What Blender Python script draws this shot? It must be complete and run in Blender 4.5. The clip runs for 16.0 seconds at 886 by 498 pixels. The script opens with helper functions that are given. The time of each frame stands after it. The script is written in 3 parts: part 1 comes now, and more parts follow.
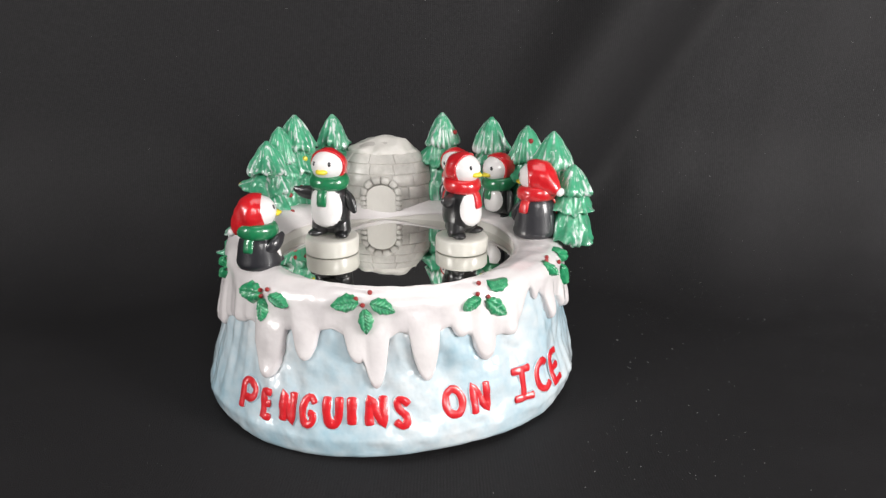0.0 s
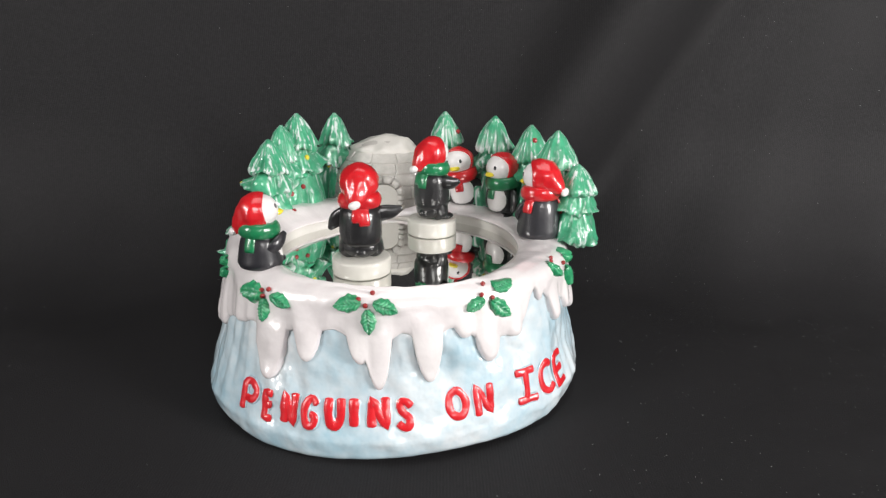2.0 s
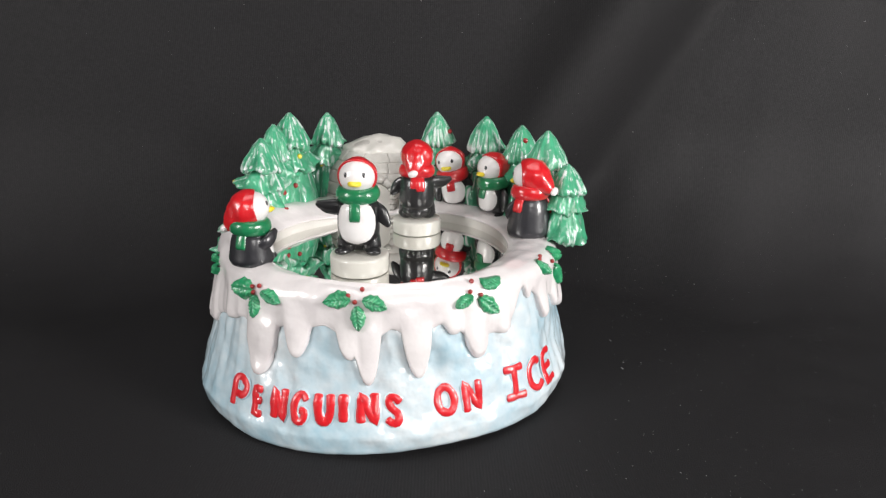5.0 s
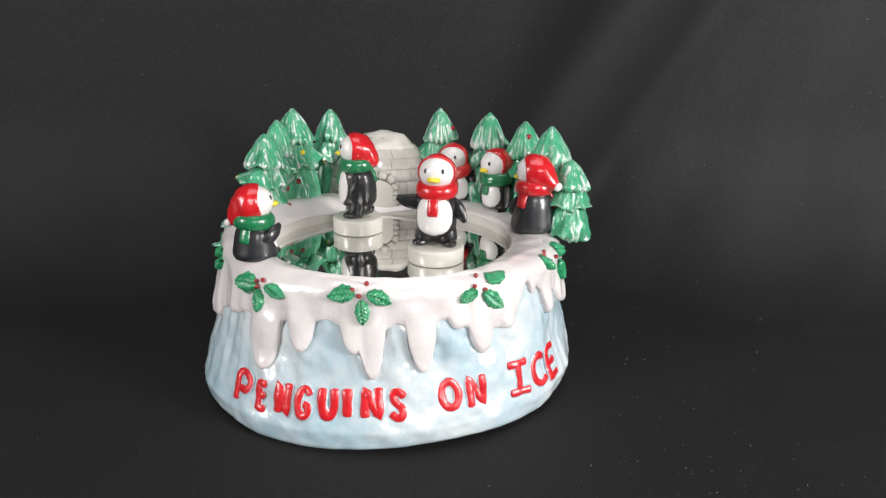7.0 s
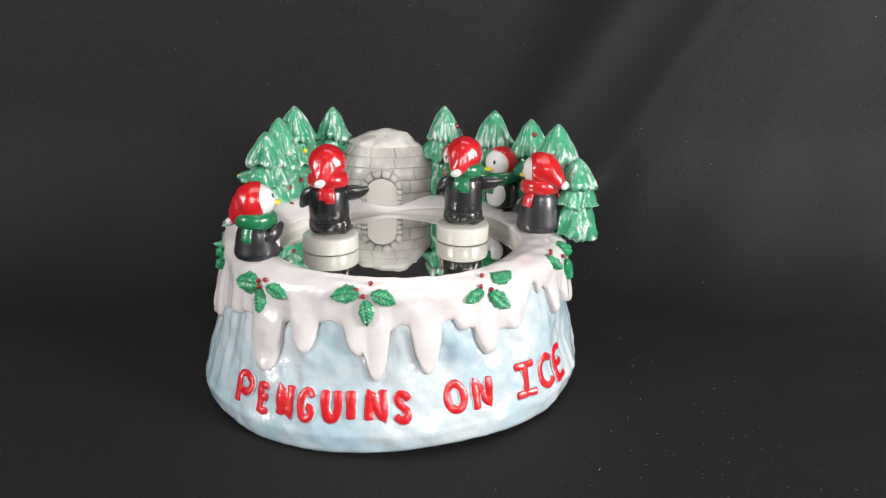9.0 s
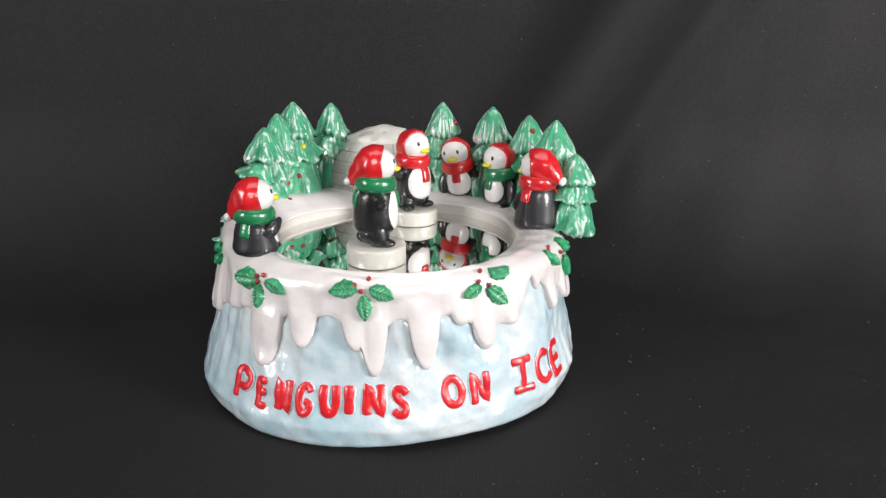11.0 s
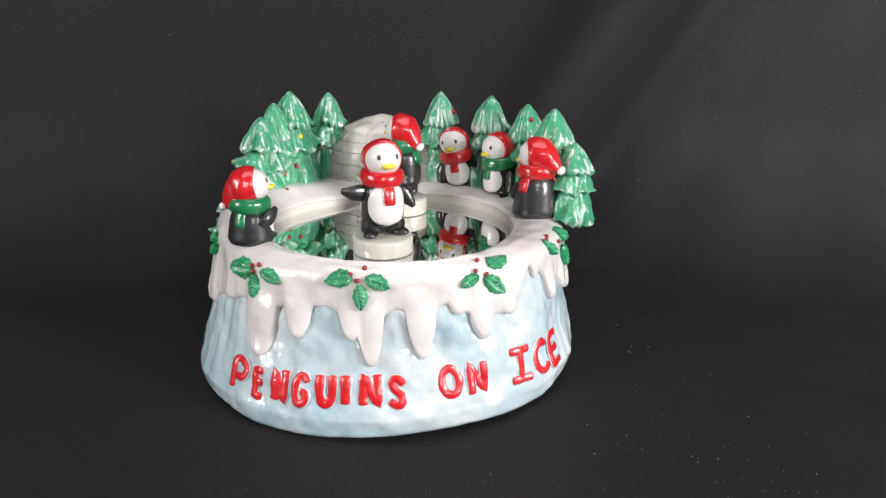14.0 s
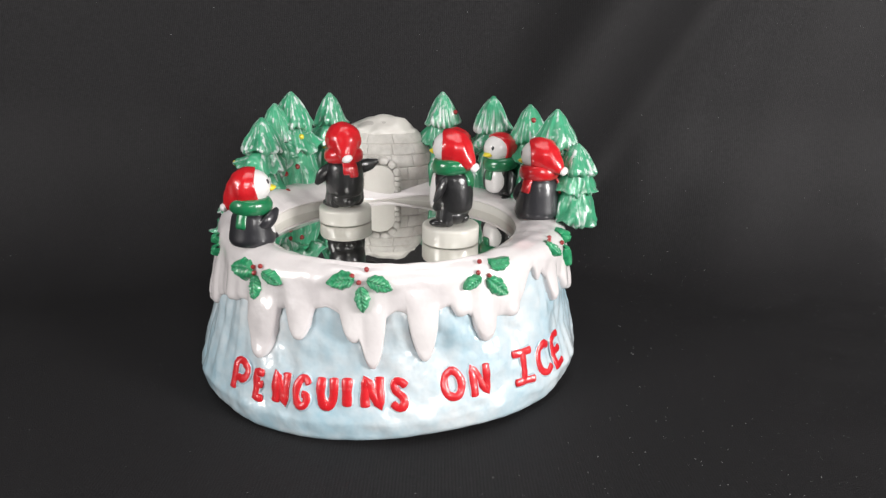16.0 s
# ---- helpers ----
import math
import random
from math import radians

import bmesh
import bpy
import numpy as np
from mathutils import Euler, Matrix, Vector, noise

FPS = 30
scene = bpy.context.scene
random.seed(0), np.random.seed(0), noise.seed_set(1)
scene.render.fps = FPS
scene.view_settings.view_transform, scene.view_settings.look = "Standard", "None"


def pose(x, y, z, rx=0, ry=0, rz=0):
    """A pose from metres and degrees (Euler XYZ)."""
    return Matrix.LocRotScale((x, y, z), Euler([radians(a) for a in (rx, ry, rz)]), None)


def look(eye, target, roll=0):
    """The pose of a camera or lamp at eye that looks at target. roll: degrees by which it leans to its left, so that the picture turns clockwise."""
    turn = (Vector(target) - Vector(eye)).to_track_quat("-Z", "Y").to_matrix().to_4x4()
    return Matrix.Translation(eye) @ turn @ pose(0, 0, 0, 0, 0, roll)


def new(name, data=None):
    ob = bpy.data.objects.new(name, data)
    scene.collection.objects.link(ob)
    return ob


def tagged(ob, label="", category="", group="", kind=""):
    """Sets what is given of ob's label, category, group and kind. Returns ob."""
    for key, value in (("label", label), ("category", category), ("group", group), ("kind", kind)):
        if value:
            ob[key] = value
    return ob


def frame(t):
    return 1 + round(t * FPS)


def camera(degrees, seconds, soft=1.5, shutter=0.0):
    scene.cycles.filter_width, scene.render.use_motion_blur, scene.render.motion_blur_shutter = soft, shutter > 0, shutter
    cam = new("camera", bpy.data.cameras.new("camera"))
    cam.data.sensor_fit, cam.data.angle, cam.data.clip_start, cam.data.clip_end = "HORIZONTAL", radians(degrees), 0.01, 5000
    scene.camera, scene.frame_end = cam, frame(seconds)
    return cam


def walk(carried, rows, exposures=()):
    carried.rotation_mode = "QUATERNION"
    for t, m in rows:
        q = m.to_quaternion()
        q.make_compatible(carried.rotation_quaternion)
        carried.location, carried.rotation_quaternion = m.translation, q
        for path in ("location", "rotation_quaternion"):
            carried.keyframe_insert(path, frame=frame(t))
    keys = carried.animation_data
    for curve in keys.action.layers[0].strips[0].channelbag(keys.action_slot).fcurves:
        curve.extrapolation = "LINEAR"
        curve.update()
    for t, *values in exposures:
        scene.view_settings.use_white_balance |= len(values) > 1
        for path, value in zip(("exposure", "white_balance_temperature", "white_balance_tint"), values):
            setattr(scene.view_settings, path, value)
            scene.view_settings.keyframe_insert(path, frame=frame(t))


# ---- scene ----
cam = camera(70.0, 16.0, soft=1.35)
PATH = [
    (0, (0.02246, -0.32048, 0.18097), (0.0360, 1.5705, -0.4701), 0.47),
    (0.5, (0.02327, -0.32006, 0.18222), (0.0368, 1.5720, -0.4658), 0.60),
    (1, (0.02085, -0.31806, 0.18104), (0.0360, 1.5739, -0.4674), 0.70),
    (1.5, (0.02115, -0.31870, 0.18029), (0.0398, 1.5731, -0.4683), 0.74),
    (2, (0.02093, -0.31744, 0.17990), (0.0341, 1.5736, -0.4710), 0.67),
    (2.5, (0.02153, -0.31822, 0.17818), (0.0450, 1.5738, -0.4698), 0.85),
    (3, (0.02336, -0.31837, 0.17835), (0.0437, 1.5733, -0.4708), 0.80),
    (3.5, (0.02302, -0.31966, 0.17954), (0.0469, 1.5731, -0.4660), 0.91),
    (4, (0.02420, -0.32151, 0.17985), (0.0499, 1.5722, -0.4628), 0.99),
    (6.5, (0.02305, -0.32009, 0.17543), (0.0456, 1.5746, -0.4647), 1.02),
    (7, (0.02204, -0.32143, 0.17520), (0.0474, 1.5745, -0.4609), 1.09),
    (7.5, (0.02070, -0.31762, 0.17523), (0.0432, 1.5776, -0.4632), 1.08),
    (8, (0.02110, -0.31495, 0.17350), (0.0492, 1.5816, -0.4607), 1.14),
    (8.5, (0.02096, -0.31710, 0.17324), (0.0486, 1.5804, -0.4583), 1.14),
    (9, (0.02000, -0.31665, 0.17299), (0.0433, 1.5800, -0.4613), 1.10),
    (11.5, (0.02032, -0.31851, 0.17195), (0.0498, 1.5754, -0.4700), 1.23),
    (12, (0.02218, -0.31921, 0.17137), (0.0461, 1.5745, -0.4715), 1.15),
    (12.5, (0.02238, -0.31620, 0.17092), (0.0421, 1.5748, -0.4800), 1.06),
    (13, (0.02148, -0.31355, 0.17016), (0.0414, 1.5757, -0.4857), 0.98),
    (13.5, (0.02067, -0.31335, 0.16979), (0.0447, 1.5745, -0.4899), 1.09),
    (14, (0.02260, -0.31602, 0.16966), (0.0446, 1.5717, -0.4906), 1.03),
    (14.5, (0.02341, -0.31757, 0.16921), (0.0464, 1.5706, -0.4899), 1.09),
    (15, (0.02283, -0.31847, 0.16957), (0.0440, 1.5707, -0.4866), 1.08),
    (15.5, (0.02163, -0.31565, 0.17004), (0.0403, 1.5722, -0.4901), 1.05),
    (16, (0.02196, -0.31419, 0.16989), (0.0415, 1.5731, -0.4918), 1.02),
]
SEC = 16.0
walk(cam, [(t, look(eye, target, roll)) for t, eye, target, roll in PATH])

# ---- world and lamps ----
world = bpy.data.worlds.new("room_air")
scene.world = world
world.use_nodes = True
world.node_tree.nodes["Background"].inputs[0].default_value = (0.9, 0.95, 1.0, 1)
world.node_tree.nodes["Background"].inputs[1].default_value = 0.02


def softbox(name, eye, target, sx, sy, watts, colour):
    data = bpy.data.lights.new(name, "AREA")
    data.shape, data.size, data.size_y, data.energy, data.color = "RECTANGLE", sx, sy, watts, colour
    ob = new(name, data)
    ob.matrix_world = look(eye, target)
    return ob


softbox("lamp_left", (-0.88, -0.62, 0.46), (0, 0, 0.08), 0.34, 0.44, 7.8, (1.0, 0.97, 0.95))
softbox("lamp_right", (1.00, -0.60, 0.37), (0, 0, 0.10), 0.34, 0.44, 16.6, (1.0, 0.97, 0.95))
softbox("lamp_front", (0.34, -1.04, 0.52), (0, 0, 0.09), 0.34, 0.40, 4.6, (1.0, 0.97, 0.95))
softbox("lamp_top", (0.05, -0.08, 1.25), (0.05, 0, 0.05), 0.9, 0.6, 4.2, (1.0, 0.98, 0.97))
scene.view_settings.exposure = 0.0


# ---- materials ----
def material(name, colour, second=None, rough=0.3, coat=0.0, scale=200.0, amount=0.5, bump=0.0, bump_scale=600.0, sheen=0.0, metal=0.0, island=0.0):
    m = bpy.data.materials.new(name)
    m.use_nodes = True
    nt = m.node_tree
    b = nt.nodes["Principled BSDF"]
    b.inputs["Roughness"].default_value = rough
    b.inputs["Metallic"].default_value = metal
    b.inputs["Coat Weight"].default_value = coat
    b.inputs["Coat Roughness"].default_value = 0.025
    b.inputs["Sheen Weight"].default_value = sheen
    b.inputs["Sheen Roughness"].default_value = 0.5
    tc = nt.nodes.new("ShaderNodeTexCoord")
    n1 = nt.nodes.new("ShaderNodeTexNoise")
    n1.inputs["Scale"].default_value, n1.inputs["Detail"].default_value = scale, 5
    nt.links.new(tc.outputs["Object"], n1.inputs["Vector"])
    n2 = nt.nodes.new("ShaderNodeTexNoise")
    n2.inputs["Scale"].default_value, n2.inputs["Detail"].default_value = scale * 6.3, 3
    nt.links.new(tc.outputs["Object"], n2.inputs["Vector"])
    add = nt.nodes.new("ShaderNodeMath")
    add.operation = "MULTIPLY_ADD"
    add.inputs[1].default_value = 0.35
    nt.links.new(n2.outputs["Fac"], add.inputs[0])
    nt.links.new(n1.outputs["Fac"], add.inputs[2])
    rmp = nt.nodes.new("ShaderNodeMapRange")
    rmp.inputs["From Min"].default_value, rmp.inputs["From Max"].default_value = 0.45, 0.95
    rmp.inputs["To Max"].default_value = amount
    nt.links.new(add.outputs[0], rmp.inputs["Value"])
    mix = nt.nodes.new("ShaderNodeMix")
    mix.data_type = "RGBA"
    mix.inputs["A"].default_value = (*colour, 1)
    mix.inputs["B"].default_value = (*(second or [c * 0.7 for c in colour]), 1)
    nt.links.new(rmp.outputs[0], mix.inputs["Factor"])
    nt.links.new(mix.outputs["Result"], b.inputs["Base Color"])
    if bump:
        n3 = nt.nodes.new("ShaderNodeTexNoise")
        n3.inputs["Scale"].default_value, n3.inputs["Detail"].default_value = bump_scale, 3
        nt.links.new(tc.outputs["Object"], n3.inputs["Vector"])
        bp = nt.nodes.new("ShaderNodeBump")
        bp.inputs["Strength"].default_value, bp.inputs["Distance"].default_value = 0.8, bump
        nt.links.new(n3.outputs["Fac"], bp.inputs["Height"])
        nt.links.new(bp.outputs["Normal"], b.inputs["Normal"])
        if coat:
            nt.links.new(bp.outputs["Normal"], b.inputs["Coat Normal"])
    return m


def painted_snow(m, white, rough_white=0.35):
    """Lets the brushed-on white of the mesh's "snow" attribute lie over the material's colour."""
    nt = m.node_tree
    b = nt.nodes["Principled BSDF"]
    old = b.inputs["Base Color"].links[0].from_socket
    at = nt.nodes.new("ShaderNodeAttribute")
    at.attribute_name = "snow"
    mix = nt.nodes.new("ShaderNodeMix")
    mix.data_type = "RGBA"
    mix.inputs["B"].default_value = (*white, 1)
    tc = nt.nodes.new("ShaderNodeTexCoord")
    mp = nt.nodes.new("ShaderNodeMapping")
    mp.inputs["Scale"].default_value = (1, 1, 0.20)
    nz = nt.nodes.new("ShaderNodeTexNoise")
    nz.inputs["Scale"].default_value, nz.inputs["Detail"].default_value = 420, 4
    nt.links.new(tc.outputs["Object"], mp.inputs["Vector"])
    nt.links.new(mp.outputs["Vector"], nz.inputs["Vector"])
    line = nt.nodes.new("ShaderNodeMapRange")
    line.inputs["From Min"].default_value, line.inputs["From Max"].default_value = 0.48, 0.58
    line.inputs["To Min"].default_value, line.inputs["To Max"].default_value = 0.10, 1.30
    nt.links.new(nz.outputs["Fac"], line.inputs["Value"])
    times = nt.nodes.new("ShaderNodeMath")
    times.operation, times.use_clamp = "MULTIPLY", True
    nt.links.new(at.outputs["Fac"], times.inputs[0])
    nt.links.new(line.outputs[0], times.inputs[1])
    nt.links.new(times.outputs[0], mix.inputs["Factor"])
    nt.links.new(old, mix.inputs["A"])
    nt.links.new(mix.outputs["Result"], b.inputs["Base Color"])
    return m


def twill(m):
    """The fine slanting weave of the cloth."""
    nt = m.node_tree
    b = nt.nodes["Principled BSDF"]
    old = b.inputs["Base Color"].links[0].from_socket
    tc = nt.nodes.new("ShaderNodeTexCoord")
    wv = nt.nodes.new("ShaderNodeTexWave")
    wv.wave_type, wv.bands_direction = "BANDS", "X"
    wv.inputs["Scale"].default_value, wv.inputs["Distortion"].default_value, wv.inputs["Detail"].default_value = 225, 1.2, 2
    nt.links.new(tc.outputs["Object"], wv.inputs["Vector"])
    rm = nt.nodes.new("ShaderNodeMapRange")
    rm.inputs["To Min"].default_value, rm.inputs["To Max"].default_value = 0.74, 1.26
    nt.links.new(wv.outputs["Fac"], rm.inputs["Value"])
    mul = nt.nodes.new("ShaderNodeVectorMath")
    mul.operation = "SCALE"
    nt.links.new(old, mul.inputs[0])
    nt.links.new(rm.outputs[0], mul.inputs["Scale"])
    nt.links.new(mul.outputs[0], b.inputs["Base Color"])
    return m


M_CLOTH = twill(material("black_cloth", (0.0113, 0.0108, 0.0116), (0.0190, 0.0183, 0.0195), rough=0.62, scale=420, amount=0.9, bump=0.0005, bump_scale=1900))
M_CLOTH.node_tree.nodes["Principled BSDF"].inputs["Specular IOR Level"].default_value = 0.22
M_BLUE = material("pale_blue_glaze", (0.34, 0.52, 0.61), (0.72, 0.745, 0.755), rough=0.30, coat=0.9, scale=30, amount=1.0, bump=0.0017, bump_scale=68)
M_SNOW = material("white_glaze", (0.755, 0.72, 0.715), (0.63, 0.585, 0.595), rough=0.30, coat=0.9, scale=50, amount=0.7, bump=0.0009, bump_scale=85)
M_ICE = material("grey_white_glaze", (0.60, 0.58, 0.545), (0.35, 0.335, 0.31), rough=0.42, coat=0.3, scale=55, amount=1.0, bump=0.0006, bump_scale=200)
M_MORTAR = material("grey_joint_glaze", (0.48, 0.46, 0.43), (0.36, 0.34, 0.32), rough=0.4, coat=0.5, scale=150)
M_RING = material("cream_glaze", (0.62, 0.60, 0.56), (0.52, 0.50, 0.465), rough=0.38, coat=0.3, scale=70, bump=0.0004, bump_scale=160)
M_DISC = material("ivory_plastic", (0.60, 0.585, 0.535), (0.53, 0.515, 0.47), rough=0.3, coat=0.4, scale=90, amount=0.4)
M_MIRROR = material("mirror", (0.80, 0.80, 0.78), (0.77, 0.77, 0.75), rough=0.02, metal=1.0, scale=40)
M_BLACK = material("black_glaze", (0.010, 0.010, 0.011), (0.022, 0.022, 0.024), rough=0.35, coat=0.6, scale=160, bump=0.0003, bump_scale=380)
M_SLATE = material("worn_black_glaze", (0.014, 0.014, 0.018), (0.030, 0.030, 0.035), rough=0.4, coat=0.5, scale=160, bump=0.00014, bump_scale=380)
M_WHITE = material("white_paint", (0.80, 0.78, 0.77), (0.70, 0.68, 0.68), rough=0.35, coat=0.6, scale=150, amount=0.5)
M_RED = material("red_glaze", (0.62, 0.012, 0.018), (0.42, 0.006, 0.012), rough=0.3, coat=0.9, scale=150, amount=0.7, bump=0.0003, bump_scale=350)
M_BERRY = material("berry_red_glaze", (0.34, 0.018, 0.018), (0.2, 0.012, 0.012), rough=0.35, coat=0.6, scale=500, amount=0.8)
M_LETTER = material("letter_red_glaze", (0.68, 0.014, 0.022), (0.50, 0.009, 0.015), rough=0.33, coat=0.6, scale=260, amount=0.8, bump=0.0004, bump_scale=420)
M_SCARF = material("green_glaze", (0.012, 0.20, 0.075), (0.008, 0.12, 0.05), rough=0.3, coat=0.8, scale=200, amount=0.8, bump=0.0003, bump_scale=350)
M_LEAF = painted_snow(material("holly_green_glaze", (0.018, 0.31, 0.125), (0.009, 0.16, 0.068), rough=0.3, coat=0.8, scale=320, amount=0.9, bump=0.0004, bump_scale=600), (0.10, 0.46, 0.22))
M_TREE = painted_snow(material("tree_green_glaze", (0.060, 0.385, 0.205), (0.017, 0.225, 0.108), rough=0.3, coat=0.8, scale=90, amount=0.9, bump=0.0005, bump_scale=420), (0.62, 0.68, 0.66))
M_YELLOW = material("yellow_paint", (0.82, 0.68, 0.04), (0.74, 0.58, 0.04), rough=0.35, coat=0.5)
M_EYE = material("eye_paint", (0.012, 0.012, 0.014), (0.05, 0.05, 0.06), rough=0.3, coat=0.6)
M_WALL = material("grey_wall_paint", (0.30, 0.30, 0.30), (0.27, 0.27, 0.27), rough=0.8, scale=3)
M_LINT = material("lint", (0.44, 0.44, 0.44), (0.20, 0.20, 0.20), rough=0.9)


# ---- mesh helpers ----
def part(name, bm, mat, parent=None, label=""):
    me = bpy.data.meshes.new(name)
    bmesh.ops.recalc_face_normals(bm, faces=bm.faces)
    bm.to_mesh(me)
    bm.free()
    me.polygons.foreach_set("use_smooth", [True] * len(me.polygons))
    me.materials.append(mat)
    ob = new(name, me)
    if parent:
        ob.parent = parent
    if label:
        tagged(ob, label)
    return ob


def grid(bm, rows, close_u=True, cap0=False, cap1=False):
    """Joins rows of points into a skin."""
    vs = [[bm.verts.new(p) for p in row] for row in rows]
    n = len(vs[0])
    for a, b in zip(vs, vs[1:]):
        for i in range(n if close_u else n - 1):
            j = (i + 1) % n
            bm.faces.new((a[i], a[j], b[j], b[i]))
    if cap0:
        bm.faces.new(vs[0][::-1])
    if cap1:
        bm.faces.new(vs[-1])
    return vs


def ring(cx, cy, z, rx, ry, n=24):
    return [Vector((cx + rx * math.cos(2 * math.pi * i / n), cy + ry * math.sin(2 * math.pi * i / n), z)) for i in range(n)]


def ball(bm, c, r, m=None, seg=18, rows=12):
    """An ellipsoid at c with radii r, turned by m."""
    m = m or Matrix.Identity(3)
    out = []
    for k in range(1, rows):
        a = math.pi * k / rows
        out.append([Vector(c) + m @ Vector((r[0] * math.sin(a) * math.cos(2 * math.pi * i / seg), r[1] * math.sin(a) * math.sin(2 * math.pi * i / seg), -r[2] * math.cos(a))) for i in range(seg)])
    grid(bm, out, True, True, True)


def sweep(bm, pts, radii, side=Vector((0, 1, 0)), flat=1.0, n=12, rounded=True):
    """A tapering limb along pts; flat: its thickness along side, as a share of its width."""
    pts = [Vector(p) for p in pts]
    rows = []
    for k, p in enumerate(pts):
        d = (pts[min(k + 1, len(pts) - 1)] - pts[max(k - 1, 0)]).normalized()
        a = d.cross(side).normalized()
        b = a.cross(d).normalized()
        rows.append([p + radii[k] * (a * math.cos(2 * math.pi * i / n) + b * flat * math.sin(2 * math.pi * i / n)) for i in range(n)])
    if rounded:
        for end in (0, -1):
            d = (pts[0] - pts[1] if end == 0 else pts[-1] - pts[-2]).normalized()
            base, c, r = rows[end], pts[end], radii[end]
            extra = [[c + (q - c) * math.cos(a) + d * r * flat * math.sin(a) for q in base] for a in (0.5, 1.0, 1.35)]
            rows = extra[::-1] + rows if end == 0 else rows + extra
    grid(bm, rows, True, True, True)


def bend(pts, n):
    """A smooth line of n points through pts."""
    pts = [Vector(p) for p in pts]
    ext = [2 * pts[0] - pts[1], *pts, 2 * pts[-1] - pts[-2]]
    out = []
    for k in range(n):
        s = k / (n - 1) * (len(pts) - 1)
        i = min(int(s), len(pts) - 2)
        u = s - i
        a, b, c, d = ext[i:i + 4]
        out.append(0.5 * (2 * b + (c - a) * u + (2 * a - 5 * b + 4 * c - d) * u * u + (3 * b - a - 3 * c + d) * u ** 3))
    return out


def hump(x, c, w):
    return math.exp(-((x - c) / w) ** 2)


def turn_gap(a, b):
    """The angle a - b in degrees, from -180 to 180."""
    return (a - b + 180) % 360 - 180


# ---- the cloth and the room ----
WALL_Y = 0.178


def cloth_point(x, s):
    """s: metres along the cloth, 0 where the flat part ends; the bend is wider to both sides of the music box."""
    side = min(1.0, max(0.0, (abs(x - 0.01) - 0.09) / 0.13))
    cove = 0.055 + 0.065 * side * side * (3 - 2 * side)
    flat = WALL_Y - cove
    if s < 0:
        y, z, ny, nz = flat + s, 0.0, 0.0, 1.0
    elif s < cove * math.pi / 2:
        a = s / cove
        y, z, ny, nz = flat + cove * math.sin(a), cove * (1 - math.cos(a)), -math.sin(a), math.cos(a)
    else:
        y, z, ny, nz = WALL_Y, cove + s - cove * math.pi / 2, -1.0, 0.0
    up = min(1.0, max(0.0, s / 0.10))
    far = min(1.0, max(0.0, (math.hypot(x, y) - 0.13) / 0.1))
    t = x - 0.139 - 0.605 * (z - 0.203)
    steep = x - 0.30 - 0.30 * (z - 0.2)
    d = 0.036 * hump(t, 0.014, 0.034 if t < 0.016 else 0.058) - 0.007 * hump(t, 0.088, 0.020) + 0.004 * hump(t, 0.130, 0.030) + 0.005 * hump(steep, 0.0, 0.035) + 0.006 * hump(steep, 0.11, 0.045)
    d += 0.0012 * math.sin(t * 31 + 1.2) * (1 if t > 0 else 0.35) + 0.010 * noise.noise((t * 6, z * 1.5, 3.1))
    d *= up
    d += far * (0.0022 * noise.noise((x * 9, y * 14, z * 5)) + 0.0009 * noise.noise((x * 40, y * 40, z * 14)))
    return Vector((x, y + ny * d, z + nz * d))


def build_cloth():
    xs = [-1.6 + 3.2 * i / 420 for i in range(421)]
    ss = [-1.82 + 1.42 * i / 14 for i in range(14)] + [-0.4 + 1.0 * i / 150 for i in range(151)] + [0.6 + i * 0.1 for i in range(1, 12)]
    bm = bmesh.new()
    grid(bm, [[cloth_point(x, s) for x in xs] for s in ss], False)
    tagged(part("backdrop", bm, M_CLOTH), "black cloth draped in soft folds over table and background", "backdrop", kind="structure")
    bm = bmesh.new()
    rng = random.Random(5)
    for k in range(4600):
        x, s = rng.uniform(-0.45, 0.5), rng.uniform(-0.36, 0.42) if rng.random() < 0.35 else rng.uniform(-0.24, 0.06)
        if rng.random() < 0.6:
            x = abs(x)
        p = cloth_point(x, s)
        if math.hypot(p.x, p.y) < 0.115:
            continue
        r = rng.uniform(0.00005, 0.00013) if rng.random() < 0.90 else rng.uniform(0.00013, 0.00021)
        q = Vector((rng.uniform(-1, 1), rng.uniform(-1, 1), rng.uniform(-0.3, 0.3))) * r * rng.choice((0.6, 1, 3.0))
        n = Vector((0, -min(1, max(0, s * 9)), 1 - min(1, max(0, s * 9)))) * 0.0003
        sweep(bm, [p + n - q, p + n + q], [r * 0.7, r * 0.6], side=Vector((0.3, 0.2, 0.9)), n=5, rounded=False)
    tagged(part("lint", bm, M_LINT), "specks of pale lint on black cloth", "lint", kind="stuff")


def slab(name, c, size, mat, label, category):
    bm = bmesh.new()
    bmesh.ops.create_cube(bm, size=1.0, matrix=Matrix.Translation(c) @ Matrix.Diagonal((*size, 1)))
    ob = part(name, bm, mat)
    ob.data.polygons.foreach_set("use_smooth", [False] * 6)
    return tagged(ob, label, category, kind="structure")


